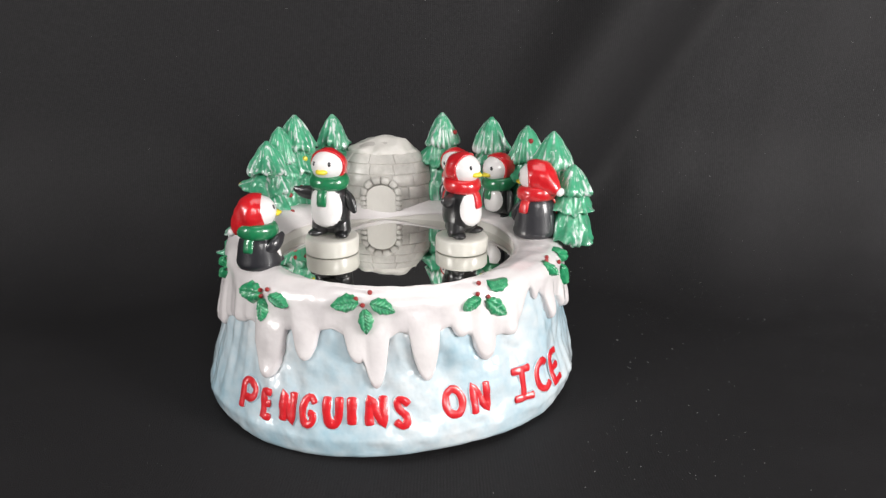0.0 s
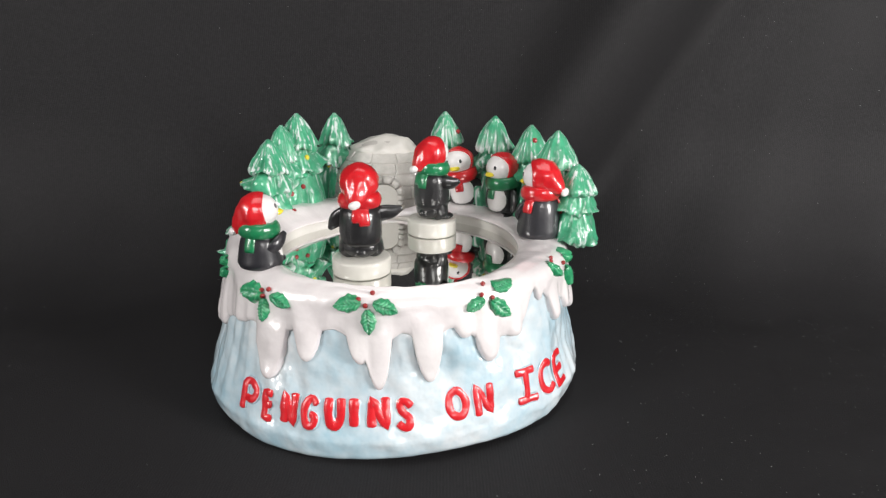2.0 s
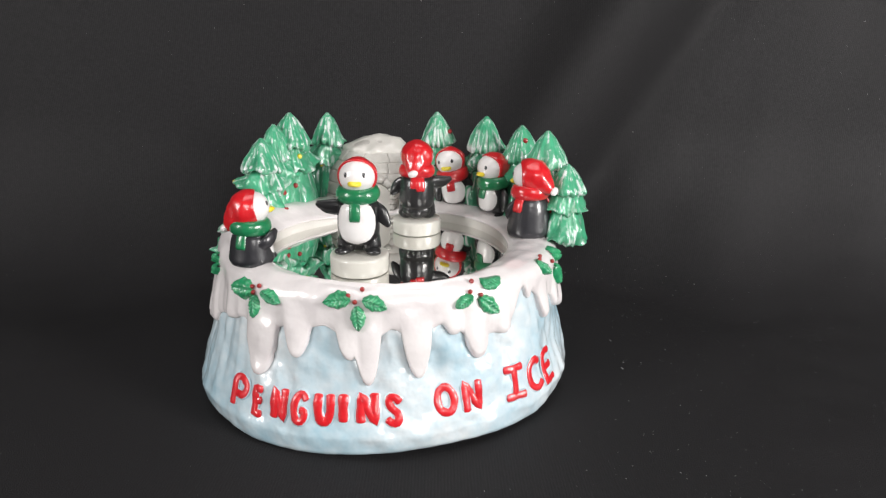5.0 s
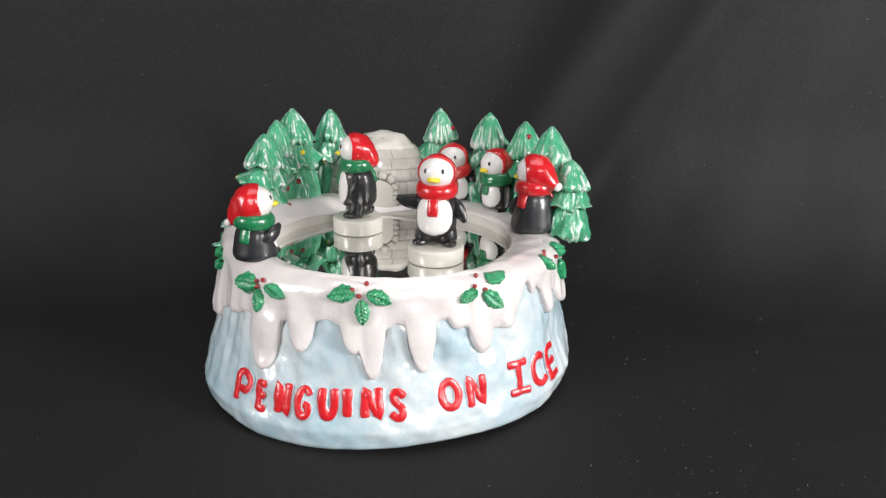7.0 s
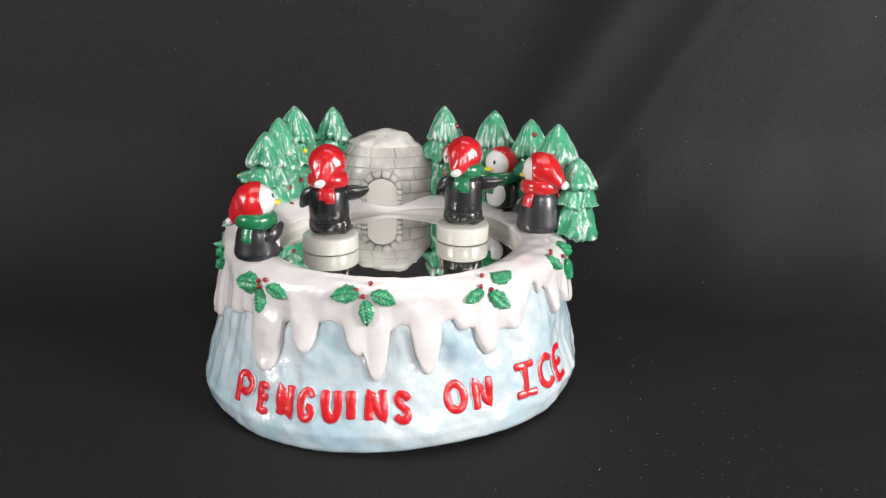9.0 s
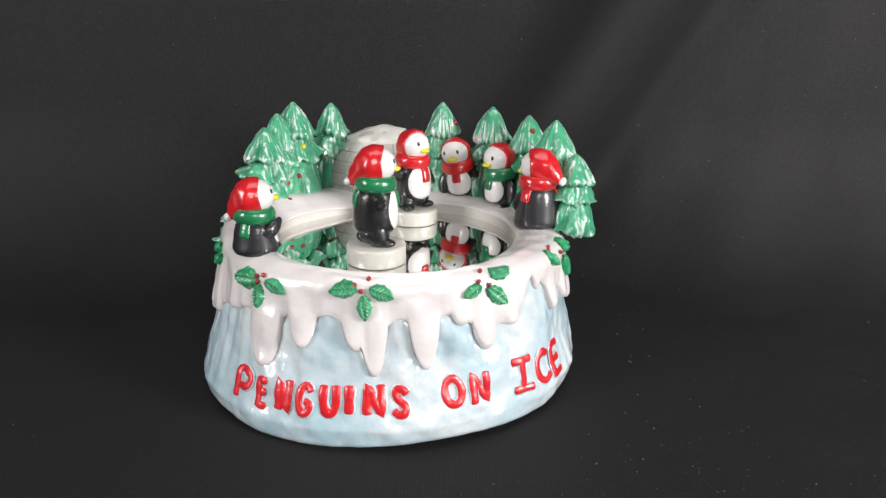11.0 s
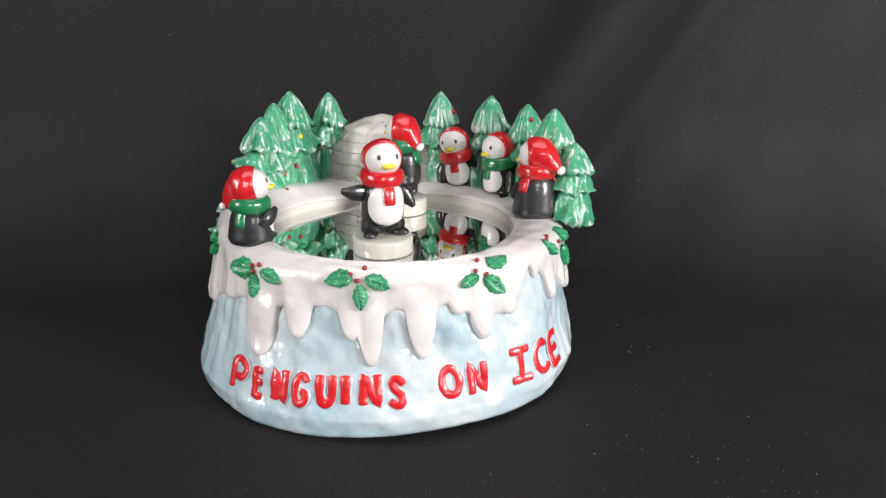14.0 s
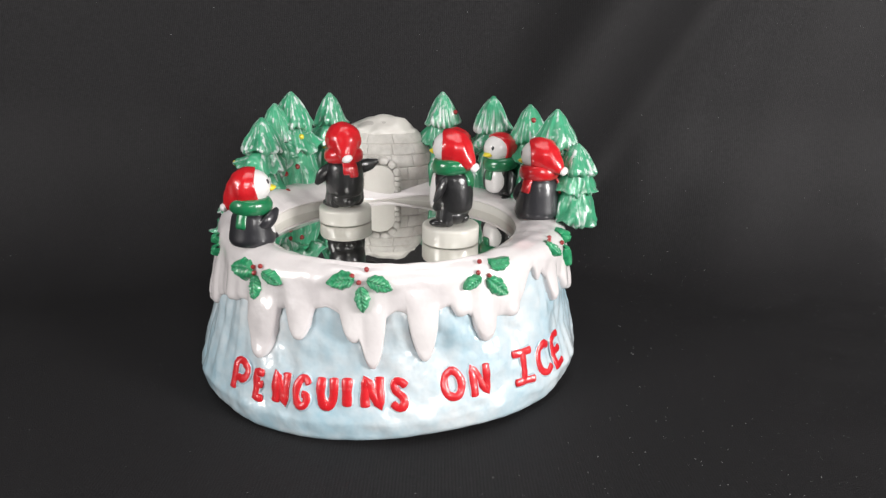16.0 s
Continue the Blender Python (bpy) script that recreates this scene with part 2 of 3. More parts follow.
build_cloth()
slab("wall_west", (-1.65, -0.4, 0.9), (0.1, 2.8, 1.9), M_WALL, "plain grey painted wall", "wall")
slab("wall_east", (1.65, -0.4, 0.9), (0.1, 2.8, 1.9), M_WALL, "plain grey painted wall", "wall")
slab("wall_south", (0, -1.75, 0.9), (3.2, 0.1, 1.9), M_WALL, "plain grey painted wall behind the camera", "wall")
slab("wall_north", (0, 0.45, 0.9), (3.2, 0.1, 1.9), M_WALL, "plain grey painted wall behind the cloth", "wall")
slab("ceiling", (0, -0.4, 1.9), (3.4, 2.8, 0.1), M_WALL, "plain grey painted ceiling", "ceiling")

# ---- the music box ----
ZM = 0.070
LEVELS = ([0, .01, .04, .07, .08], [.0980, .0998, .0915, .0885, .0877], [.0850, .0855, .079, .079, .079], [-.0005, -.0005, .003, .008, .0095], [-.0012, -.0012, -.0004, 0, 0], [11, 11, 9.5, 8, 8])


def shell(th, z, off=0.0):
    """A point on the outside of the base, at the angle th in degrees and the height z."""
    a, b, c, cx, yaw = (float(np.interp(z, LEVELS[0], LEVELS[k])) for k in (1, 2, 3, 4, 5))
    co, si = math.cos(radians(yaw)), math.sin(radians(yaw))
    x, y = (a + off) * math.cos(radians(th)), (b + off) * math.sin(radians(th))
    return Vector((x * co - y * si + cx, x * si + y * co + c, z))


def shell_frame(th, z):
    """The point, the way round, the way up and the outward normal."""
    p = shell(th, z)
    e = (shell(th + 0.5, z) - shell(th - 0.5, z)).normalized()
    u = (shell(th, z + 0.002) - shell(th, z - 0.002)).normalized()
    return p, e, u, e.cross(u).normalized()


def rough_off(th, z):
    """The hand-carved unevenness of the ice."""
    c, s = math.cos(radians(th)), math.sin(radians(th))
    side = abs(c) ** 3
    d = 0.0016 * noise.noise((c * 6, s * 6, z * 52)) + 0.0013 * noise.noise((c * 12 + z * 40, s * 12, z * 90))
    d += 0.0004 * noise.noise((c * 22, s * 22, z * 230))
    d *= min(1.0, 0.25 + z / 0.016)
    d *= 1 - 0.55 * side
    return d + (0.25 + side) * min(1.0, 0.2 + z / 0.03) * 0.0013 * noise.noise((c * 16, s * 30, z * 9))


box = new("music_box")
tagged(box, "glazed ceramic penguin skating-rink music box on black cloth", "music box")


def lift(th):
    """How far the uneven lower rim stands off the cloth."""
    return -0.0004 + 0.0034 * hump(turn_gap(th, -80), 0, 28) + 0.0040 * hump(turn_gap(th, -28), 0, 16) + 0.0020 * hump(turn_gap(th, -156), 0, 15)


def build_base():
    bm = bmesh.new()
    n = 300
    ends = [snow_end(360 * i / n) for i in range(n)]
    # the foot ring, set well in under the rim
    rows = [[shell(360 * i / n, 0.0004, -0.016) for i in range(n)]]
    for z in [0.0, 0.0008, 0.0018] + [0.003 + 0.066 * k / 60 for k in range(61)]:
        tuck = -0.0022 if z == 0 else -0.0009 if z < 0.001 else -0.0003 if z < 0.002 else 0
        row = []
        for i in range(n):
            th = 360 * i / n
            under = min(1.0, max(0.0, (z - ends[i] - 0.001) / 0.003))
            p = shell(th, z, tuck + rough_off(th, z) - 0.0022 * under)
            p.z = max(0.0003, p.z + lift(th) * max(0.0, 1 - z / 0.022))
            row.append(p)
        rows.append(row)
    grid(bm, rows, True, True, False)
    part("base", bm, M_BLUE, box, "pale blue glazed ceramic ice base")


# angle, half width, depth of the tip under the edge
EDGE = ([-180, -165, -155, -147, -142.5, -126, -113, -108, -94.3, -80.6, -73.5, -62, -57, -53, -50, -44.6, -40, -30, -20, 0, 180],
        [.050, .0475, .0500, .0520, .0560, .0580, .0590, .0565, .0595, .0605, .0550, .0490, .0510, .0640, .0690, .0630, .0600, .0545, .053, .052, .050])
DRIPS = [(-133.8, 6.2, .0315), (-121.6, 4.2, .0428), (-105.4, 4.0, .0440), (-100.3, 4.0, .0332), (-87.2, 4.6, .0355), (-76.4, 2.8, .0528), (-69.4, 4.2, .0402),
         (-59.5, 3.0, .0480), (-47.6, 2.4, .0600), (-38.6, 3.0, .0460), (-27, 4, .046), (-164, 3.6, .0420), (-150, 3.0, .0500), (-171, 3, .041), (-178, 4, .036),
         (-16, 4, .040), (-5, 5, .036), (10, 4, .04), (24, 5, .036), (40, 4, .042), (60, 5, .035), (80, 4, .04), (100, 5, .036), (122, 4, .04), (145, 5, .037)]


def snow_end(th):
    t = turn_gap(th, 0)
    z = float(np.interp(t, *EDGE)) + 0.0012 * noise.noise((math.cos(radians(t)) * 12, math.sin(radians(t)) * 12, 4))
    low = z
    for c, w, tip in DRIPS:
        wave = turn_gap(th, c) + 0.9 * noise.noise((c, z * 30, 2.0))
        u = abs(wave) / (w * 0.98)
        if u < 1:
            low = min(low, z - (z - tip) * (1 - u ** 2.2) ** 0.72)
        v = abs(wave) / (w * 1.9)
        low = min(low, z - 0.24 * (z - tip) * math.exp(-v * v * 1.5))
    return low


def finger(th, z):
    """How far the round icicles stand out at the angle th and the height z."""
    best = 0.0
    for c, w, tip in DRIPS:
        u = abs(turn_gap(th, c)) / (w * 0.95)
        if u < 1:
            fade = min(1.0, max(0.0, (0.068 - z) / 0.018))
            best = max(best, 0.0019 * (1 - u * u) ** 0.8 * fade)
    return best


def door_side(th):
    """1 before the igloo, where the snow runs down to the mirror."""
    return hump(turn_gap(th, 103), 0, 25)


def back_side(th):
    """1 round the back of the rink, but not before the igloo."""
    return (0.5 + 0.5 * math.tanh(math.sin(radians(th - 4)) * 4)) * (1 - door_side(th))


def lip(th):
    """The height of the snow's inner edge over the mirror."""
    return 0.0036 + 0.0017 * back_side(th) - 0.0028 * door_side(th)


def inner_radius(th):
    """The radius of the snow's inner edge round the mirror, at the true bearing th."""
    return 0.0097 * door_side(th) - 0.0032 * back_side(th) - 0.0022 * hump(turn_gap(th, -30), 0, 30) + 0.0640 - 0.0148 * hump(turn_gap(th, 106), 0, 34) + 0.0010 * hump(turn_gap(th, 175), 0, 25)


def ledge(th, s):
    """The height of the snow between inner edge (s = 0) and brim (s = 1)."""
    back = 0.5 + 0.5 * math.tanh(math.sin(radians(th - 8)) * 4)
    left = hump(turn_gap(th, 165), 0, 40)
    z = ZM + 0.0048 + 0.0012 * math.sin(math.pi * s)
    bank = hump(turn_gap(th, 96), 0, 40) * (0.0022 * min(1.0, s / 0.45) - 0.0014)
    return z + bank + 0.0009 * back_side(th) + back * 0.0022 * s + left * 0.0055 * min(1.0, s / 0.4) + 0.0006 * noise.noise((math.cos(radians(th)) * 8, math.sin(radians(th)) * 8, s * 3))


def build_snow():
    n = 540
    cols = []
    for i in range(n):
        th = 360 * i / n
        rim = shell(th, ZM + 0.002)
        bear = math.degrees(math.atan2(rim.y, rim.x))
        r0, way = inner_radius(bear), Vector((rim.x, rim.y, 0)).normalized()
        r1 = Vector((rim.x, rim.y, 0)).length - 0.0035
        hl = ZM + lip(bear)
        col = [way * (r0 + 0.002) + Vector((0, 0, hl - 0.0008)), way * r0 + Vector((0, 0, hl - 0.0001)), way * (r0 + 0.0003) + Vector((0, 0, hl + 0.0008))]
        for k in range(1, 9):
            s = k / 8
            p = way * (r0 + 0.0012 + (r1 - r0 - 0.0012) * s)
            p.z = ledge(bear, s)
            col.append(p)
        top, end = ledge(bear, 1), snow_end(th)
        for k, (dz, off) in enumerate(((0.0007, -0.0012), (0.0022, 0.0006), (0.0045, 0.0017))):
            col.append(shell(th, top - dz, off))
        z0 = top - 0.0070
        thick = 0.0017
        for k in range(30):
            s = 1 - (1 - k / 29) ** 1.35
            z = z0 + (end - z0) * s
            t = (thick + finger(th, z)) * math.sqrt(max(0, 1 - max(0, (z0 - z - (z0 - end) + 0.0042) / 0.0042) ** 2.4)) - 0.0008 * (1 if s == 1 else 0)
            t += (0.0007 if s < 0.9 else 0.0003) * noise.noise((math.cos(radians(th)) * 9, math.sin(radians(th)) * 9, z * 90))
            col.append(shell(th, z, t + 0.5 * rough_off(th, z) * s))
        cols.append(col)
    bm = bmesh.new()
    grid(bm, cols + [cols[0]], False)
    bmesh.ops.remove_doubles(bm, verts=bm.verts, dist=1e-6)
    part("snow_cap", bm, M_SNOW, box, "white glazed snow with hanging icicles")


def build_rink():
    bm = bmesh.new()
    n = 160
    # the low wall round the mirror
    rows = [[(0, 0, 0)] * n for k in range(4)]
    for i in range(n):
        a = 2 * math.pi * i / n
        r, top = inner_radius(math.degrees(a)) + 0.0004, lip(math.degrees(a))
        for k, (dr, z) in enumerate(((0.0, -0.001), (0.0, top - 0.0008), (0.0006, top - 0.0003), (0.004, top - 0.0002))):
            rows[k][i] = ((r + dr) * math.cos(a), (r + dr) * math.sin(a), ZM + z)
    grid(bm, rows)
    part("rink_wall", bm, M_RING, box, "cream glazed wall round the mirror")
    bm = bmesh.new()
    grid(bm, [ring(0, 0, ZM - 0.002, 0.069, 0.069, 96), ring(0, 0, ZM, 0.069, 0.069, 96)], True, True, True)
    ob = part("mirror", bm, M_MIRROR, box, "round mirror as the ice of the rink")
    ob.data.polygons.foreach_set("use_smooth", [False] * len(ob.data.polygons))


GLYPHS = {
    "P": [[(-.38, -.5), (-.38, .5), (.1, .5), (.5, .36), (.5, .06), (.12, -.10), (-.36, -.10)]],
    "E": [[(.42, .5), (-.36, .5), (-.36, -.5), (.42, -.5)], [(-.36, .02), (.3, .02)]],
    "N": [[(-.45, -.5), (-.45, .5), (.45, -.5), (.45, .5)]],
    "G": [[(.42, .33), (.15, .5), (-.2, .45), (-.45, .12), (-.42, -.25), (-.15, -.5), (.2, -.48), (.45, -.28), (.45, -.05), (.1, -.05)]],
    "U": [[(-.45, .5), (-.45, -.15), (-.25, -.48), (.2, -.48), (.45, -.15), (.45, .5)]],
    "I": [[(0, .5), (0, -.5)]],
    "J": [[(0, .5), (0, -.5)], [(-.42, .5), (.42, .5)], [(-.42, -.5), (.42, -.5)]],
    "S": [[(.42, .34), (.12, .5), (-.28, .46), (-.42, .24), (-.15, .04), (.25, -.08), (.42, -.28), (.2, -.48), (-.15, -.5), (-.45, -.34)]],
    "O": [[(0, .5), (-.35, .36), (-.48, 0), (-.35, -.36), (0, -.5), (.35, -.36), (.48, 0), (.35, .36), (0, .5)]],
    "C": [[(.45, .36), (.1, .5), (-.3, .34), (-.46, 0), (-.3, -.36), (.1, -.5), (.45, -.34)]],
}
TEXT = [("P", -140.8, 0.0210, 0.0128, 0.0152), ("E", -133.5, 0.0200, 0.0080, 0.0140), ("N", -126.0, 0.0215, 0.0094, 0.0147), ("G", -119.4, 0.0220, 0.0100, 0.0147),
        ("U", -112.6, 0.0225, 0.0103, 0.0147), ("I", -107.4, 0.0235, 0.0042, 0.0135), ("N", -101.0, 0.0235, 0.0110, 0.0141), ("S", -94.2, 0.0225, 0.0098, 0.0145),
        ("O", -80.2, 0.0245, 0.0122, 0.0146), ("N", -72.6, 0.0243, 0.0114, 0.0152), ("J", -57.8, 0.0238, 0.0152, 0.0166), ("C", -48.6, 0.0227, 0.0132, 0.0180),
        ("E", -41.0, 0.0222, 0.0136, 0.0172)]


def build_letters():
    for ch, th, z, wide, high in TEXT:
        w = 0.0019 if ch in "PGSE" or th > -90 else 0.0022
        u, nrm = shell_frame(th, z)[2:]
        per = (shell(th + 0.5, z) - shell(th - 0.5, z)).length
        bm, rim = bmesh.new(), bmesh.new()
        for line in GLYPHS[ch]:
            pts = []
            for (a, b), (c, d) in zip(line, line[1:]):
                m = max(2, int(8 * math.hypot(c - a, d - b)))
                pts += [(a + (c - a) * k / m, b + (d - b) * k / m) for k in range(m)]
            pts.append(line[-1])
            if ch in "PGUSOC":
                for _ in range(2):
                    pts = [pts[0]] + [tuple((q[k] + 2 * r[k] + s[k]) / 4 for k in (0, 1)) for q, r, s in zip(pts, pts[1:], pts[2:])] + [pts[-1]]
            pos = []
            for a, b in pts:
                a += 0.05 * noise.noise((a * 2, b * 2, th))
                ta, zb = th + a * max(0.0001, wide - 2 * w) / per, z + b * (high - 1.3 * w) * u.z
                pos.append(shell(ta, zb, 0.0003 + rough_off(ta, zb)) + Vector((0, 0, lift(ta) * max(0.0, 1 - zb / 0.022))))
            rad = [w * (1 + 0.22 * noise.noise((k * 0.35, th, 0))) for k in range(len(pos))]
            sweep(bm, pos, rad, side=nrm, flat=0.42, n=12)
            sweep(rim, [q - nrm * 0.0002 for q in pos], [r + 0.0005 for r in rad], side=nrm, flat=0.24, n=10)
        ob = part("letter", bm, M_LETTER, box, "raised red glazed letter " + ("I" if ch == "J" else ch))
        part("letter_edge", rim, M_BLUE, ob, "pale raised edge round the letter")


HOLLY = [(-135.4, 0.0690, -147.6, 0.0660), (-133.2, 0.0695, -125.4, 0.0655), (-135.4, 0.0676, -135.8, 0.0556), (-104.0, 0.0712, -112.9, 0.0693),
         (-101.9, 0.0715, -94.2, 0.0672), (-103.0, 0.0695, -102.5, 0.0570), (-67.4, 0.0728, -58.6, 0.0748), (-70.0, 0.0703, -76.2, 0.0651),
         (-69.0, 0.0694, -61.8, 0.0590), (-40.0, 0.0752, -34.8, 0.0668), (-27.8, 0.0745, -18.2, 0.0700), (-29.8, 0.0690, -20.5, 0.0555),
         (-163.0, 0.0745, -169.0, 0.0690), (-161.0, 0.0700, -167.0, 0.0640)]
BERRIES = [(-136.6, 0.0700), (-136.0, 0.0677), (-133.8, 0.0712), (-105.4, 0.0725), (-103.4, 0.0702), (-101.8, 0.0745), (-69.4, 0.0750), (-71.0, 0.0715), (-67.8, 0.0697), (-34.2, 0.0760), (-37.0, 0.0745), (-30.5, 0.0715)]


def on_snow(th, z):
    """A point on the snow's outside, which rounds over towards the brim."""
    bear = shell(th, z)
    top = ledge(math.degrees(math.atan2(bear.y, bear.x)), 1)
    d = top - z
    off = float(np.interp(d, [-.002, 0.0007, 0.0022, 0.0045, 0.007], [-.004, -.0012, 0.0008, 0.0018, 0.0022]))
    return shell(th, min(z, top), off)


def build_holly():
    for t1, z1, t2, z2 in HOLLY:
        a, b = Vector((t1, z1)), Vector((t2, z2))
        per = (shell(t1 + 0.5, z1) - shell(t1 - 0.5, z1)).length
        along = Vector(((t2 - t1) * per, z2 - z1))
        ln = along.length
        side = Vector((-along.y, along.x)).normalized()
        rows, light, n, m = [], [], 28, 7
        for k in range(n + 1):
            s = k / n
            half = ln * 0.285 * math.sin(math.pi * min(1, s * 0.93 + 0.06)) ** 0.8 * (1 + 0.16 * (1 - abs(math.sin(s * math.pi * 3.5 + 0.9))) - 0.09)
            row, glint = [], []
            for j in range(-m, m + 1):
                v = j / m
                q = along * (0.07 + 0.86 * s) + side * half * v
                th, z = t1 + q.x / per, z1 + q.y
                vein = 0.0010 * abs(math.sin((s * 7 - abs(v) * 1.6) * math.pi))
                h = 0.0012 * (1 - abs(v) ** 3) * min(1, s * 8) * min(1, (1 - s) * 8 + 0.1) + vein * (1 - abs(v) ** 4) - 0.0009 * math.exp(-(v * 5) ** 2) + 0.0007 - 0.0016 * abs(v) ** 6
                p = on_snow(th, z)
                f = shell_frame(th, z)[3]
                row.append(p + f * h)
                glint.append(max(0.0, 1.6 * (vein / 0.0010) - 0.7) * (1 - math.exp(-(v * 5) ** 2)))
            rows.append(row)
            light.append(glint)
        bm = bmesh.new()
        layer = bm.verts.layers.float.new("snow")
        for vr, gr in zip(grid(bm, rows, False), light):
            for v, g in zip(vr, gr):
                v[layer] = min(1.0, g)
        part("holly_leaf", bm, M_LEAF, box, "raised green holly leaf with veins")
    for th, z in BERRIES:
        bm = bmesh.new()
        ball(bm, on_snow(th, z) + shell_frame(th, z)[3] * 0.0008, (0.0011, 0.0011, 0.0011), seg=12, rows=8)
        part("holly_berry", bm, M_BERRY, box, "small red holly berry")


build_base()
build_snow()
build_rink()
build_letters()
build_holly()

# ---- igloo ----
IG = Vector((-0.0134, 0.0855, 0.0748))
IG_R = (0.0350, 0.0235, 0.0412)


def dome(az, el, off=0.0):
    a, e = radians(az), radians(el)
    return IG + Vector(((IG_R[0] + off) * math.cos(e) ** 0.90 * math.cos(a), (IG_R[1] + off) * math.cos(e) ** 0.90 * math.sin(a), (IG_R[2] + off) * math.sin(e)))


def build_igloo():
    bm = bmesh.new()
    grid(bm, [[dome(az * 6, el, -0.0002) for az in range(60)] for el in (-4, 5, 15, 25, 35, 45, 55, 65, 75, 84)], True, True, True)
    core = part("igloo", bm, M_MORTAR, box, "grey-white glazed igloo of snow blocks")
    rng = random.Random(3)
    els = [-2, 9, 20, 31, 42, 54]
    for r, (e0, e1) in enumerate(zip(els, els[1:])):
        n = (15, 15, 14, 12, 10)[r]
        for k in range(n):
            a0 = 360 * (k + 0.5 * (r % 2)) / n + rng.uniform(-0.3, 0.3)
            a1 = 360 * (k + 1 + 0.5 * (r % 2)) / n - 0.2 + rng.uniform(-0.4, 0.4)
            block(core, a0, a1, e0 + 0.1, e1 - 0.1, rng.uniform(0.0003, 0.0007))
    # the snowed-over crown
    bm = bmesh.new()
    rows = []
    for e in (52, 54.5, 58, 64, 70, 76, 82, 87):
        rows.append([dome(az * 6, e + 1.6 * noise.noise((math.cos(radians(az * 6)) * 2, math.sin(radians(az * 6)) * 2, 7)) * (e < 58), -0.0005 if e == 52 else 0.0010 + 0.0028 * noise.noise((math.cos(radians(az * 6)) * 4.2 * math.cos(radians(e)), math.sin(radians(az * 6)) * 4.2 * math.cos(radians(e)), 4.4))) for az in range(60)])
    grid(bm, rows, True, False, True)
    part("crown", bm, M_RING, core, "smooth snow crown")
    # the doorway: arch blocks round a filled-in opening
    c, turn = Vector((-0.0134, 0.0600, 0.0745)), Matrix.Rotation(radians(4), 3, "Z")

    def arch(s, r):
        """A point of the arch: s from foot to foot, r out from the middle of its blocks."""
        leg, w, h = 0.0098, 0.0109 + r, 0.0094 + r
        if s < 0.25 or s > 0.75:
            return (-w if s < 0.25 else w), leg * (s if s < 0.25 else 1 - s) / 0.25
        a = math.pi * (0.75 - s) / 0.5
        return w * math.cos(a), leg + h * math.sin(a)

    bm = bmesh.new()
    outline = [arch(k / 28, -0.0018) for k in range(29)]
    vs = grid(bm, [[c + turn @ Vector((x, y, z - 0.001)) for x, z in outline] for y in (0.0008, 0.016)], False)
    bm.faces.new(vs[0])
    ob = part("doorway", bm, M_RING, core, "smooth filled igloo doorway")
    ob.data.polygons.foreach_set("use_smooth", [False] * len(ob.data.polygons))
    for k in range(12):
        bm = bmesh.new()
        s0, s1 = k / 12 + 0.003, (k + 1) / 12 - 0.003
        proud = rng.uniform(-0.0002, 0.0003)
        section = ((-0.0021, 0.0150), (-0.0021, 0.0010), (-0.0016, 0.0003), (-0.0006, 0.0), (0.0008, 0.0001), (0.0017, 0.0006), (0.0023, 0.0018), (0.0023, 0.0150))
        rows = []
        for q in range(7):
            s, inner = s0 + (s1 - s0) * q / 6, 0.0007 if q in (0, 6) else 0.0
            rows.append([c + turn @ Vector((arch(s, r - inner * (r > 0) + inner * (r < 0))[0], y + inner - proud, arch(s, r - inner * (r > 0) + inner * (r < 0))[1])) for r, y in section])
        grid(bm, rows, False)
        part("arch_block", bm, M_ICE, core)


def block(core, a0, a1, e0, e1, h):
    bm = bmesh.new()
    mid = (a0 + a1) / 2
    cols = (a0, a0 + 0.55, a0 + 1.3, mid, a1 - 1.3, a1 - 0.55, a1)
    lines = (e0, e0 + 0.5, e0 + 1.2, e1 - 1.2, e1 - 0.5, e1)
    rows = []
    for i, e in enumerate(lines):
        rows.append([dome(a, e, -0.0007 if i in (0, 5) or j in (0, 6) else h * (0.75 if i in (1, 4) or j in (1, 5) else 1)) for j, a in enumerate(cols)])
    grid(bm, rows, False)
    part("block", bm, M_ICE, core)


build_igloo()


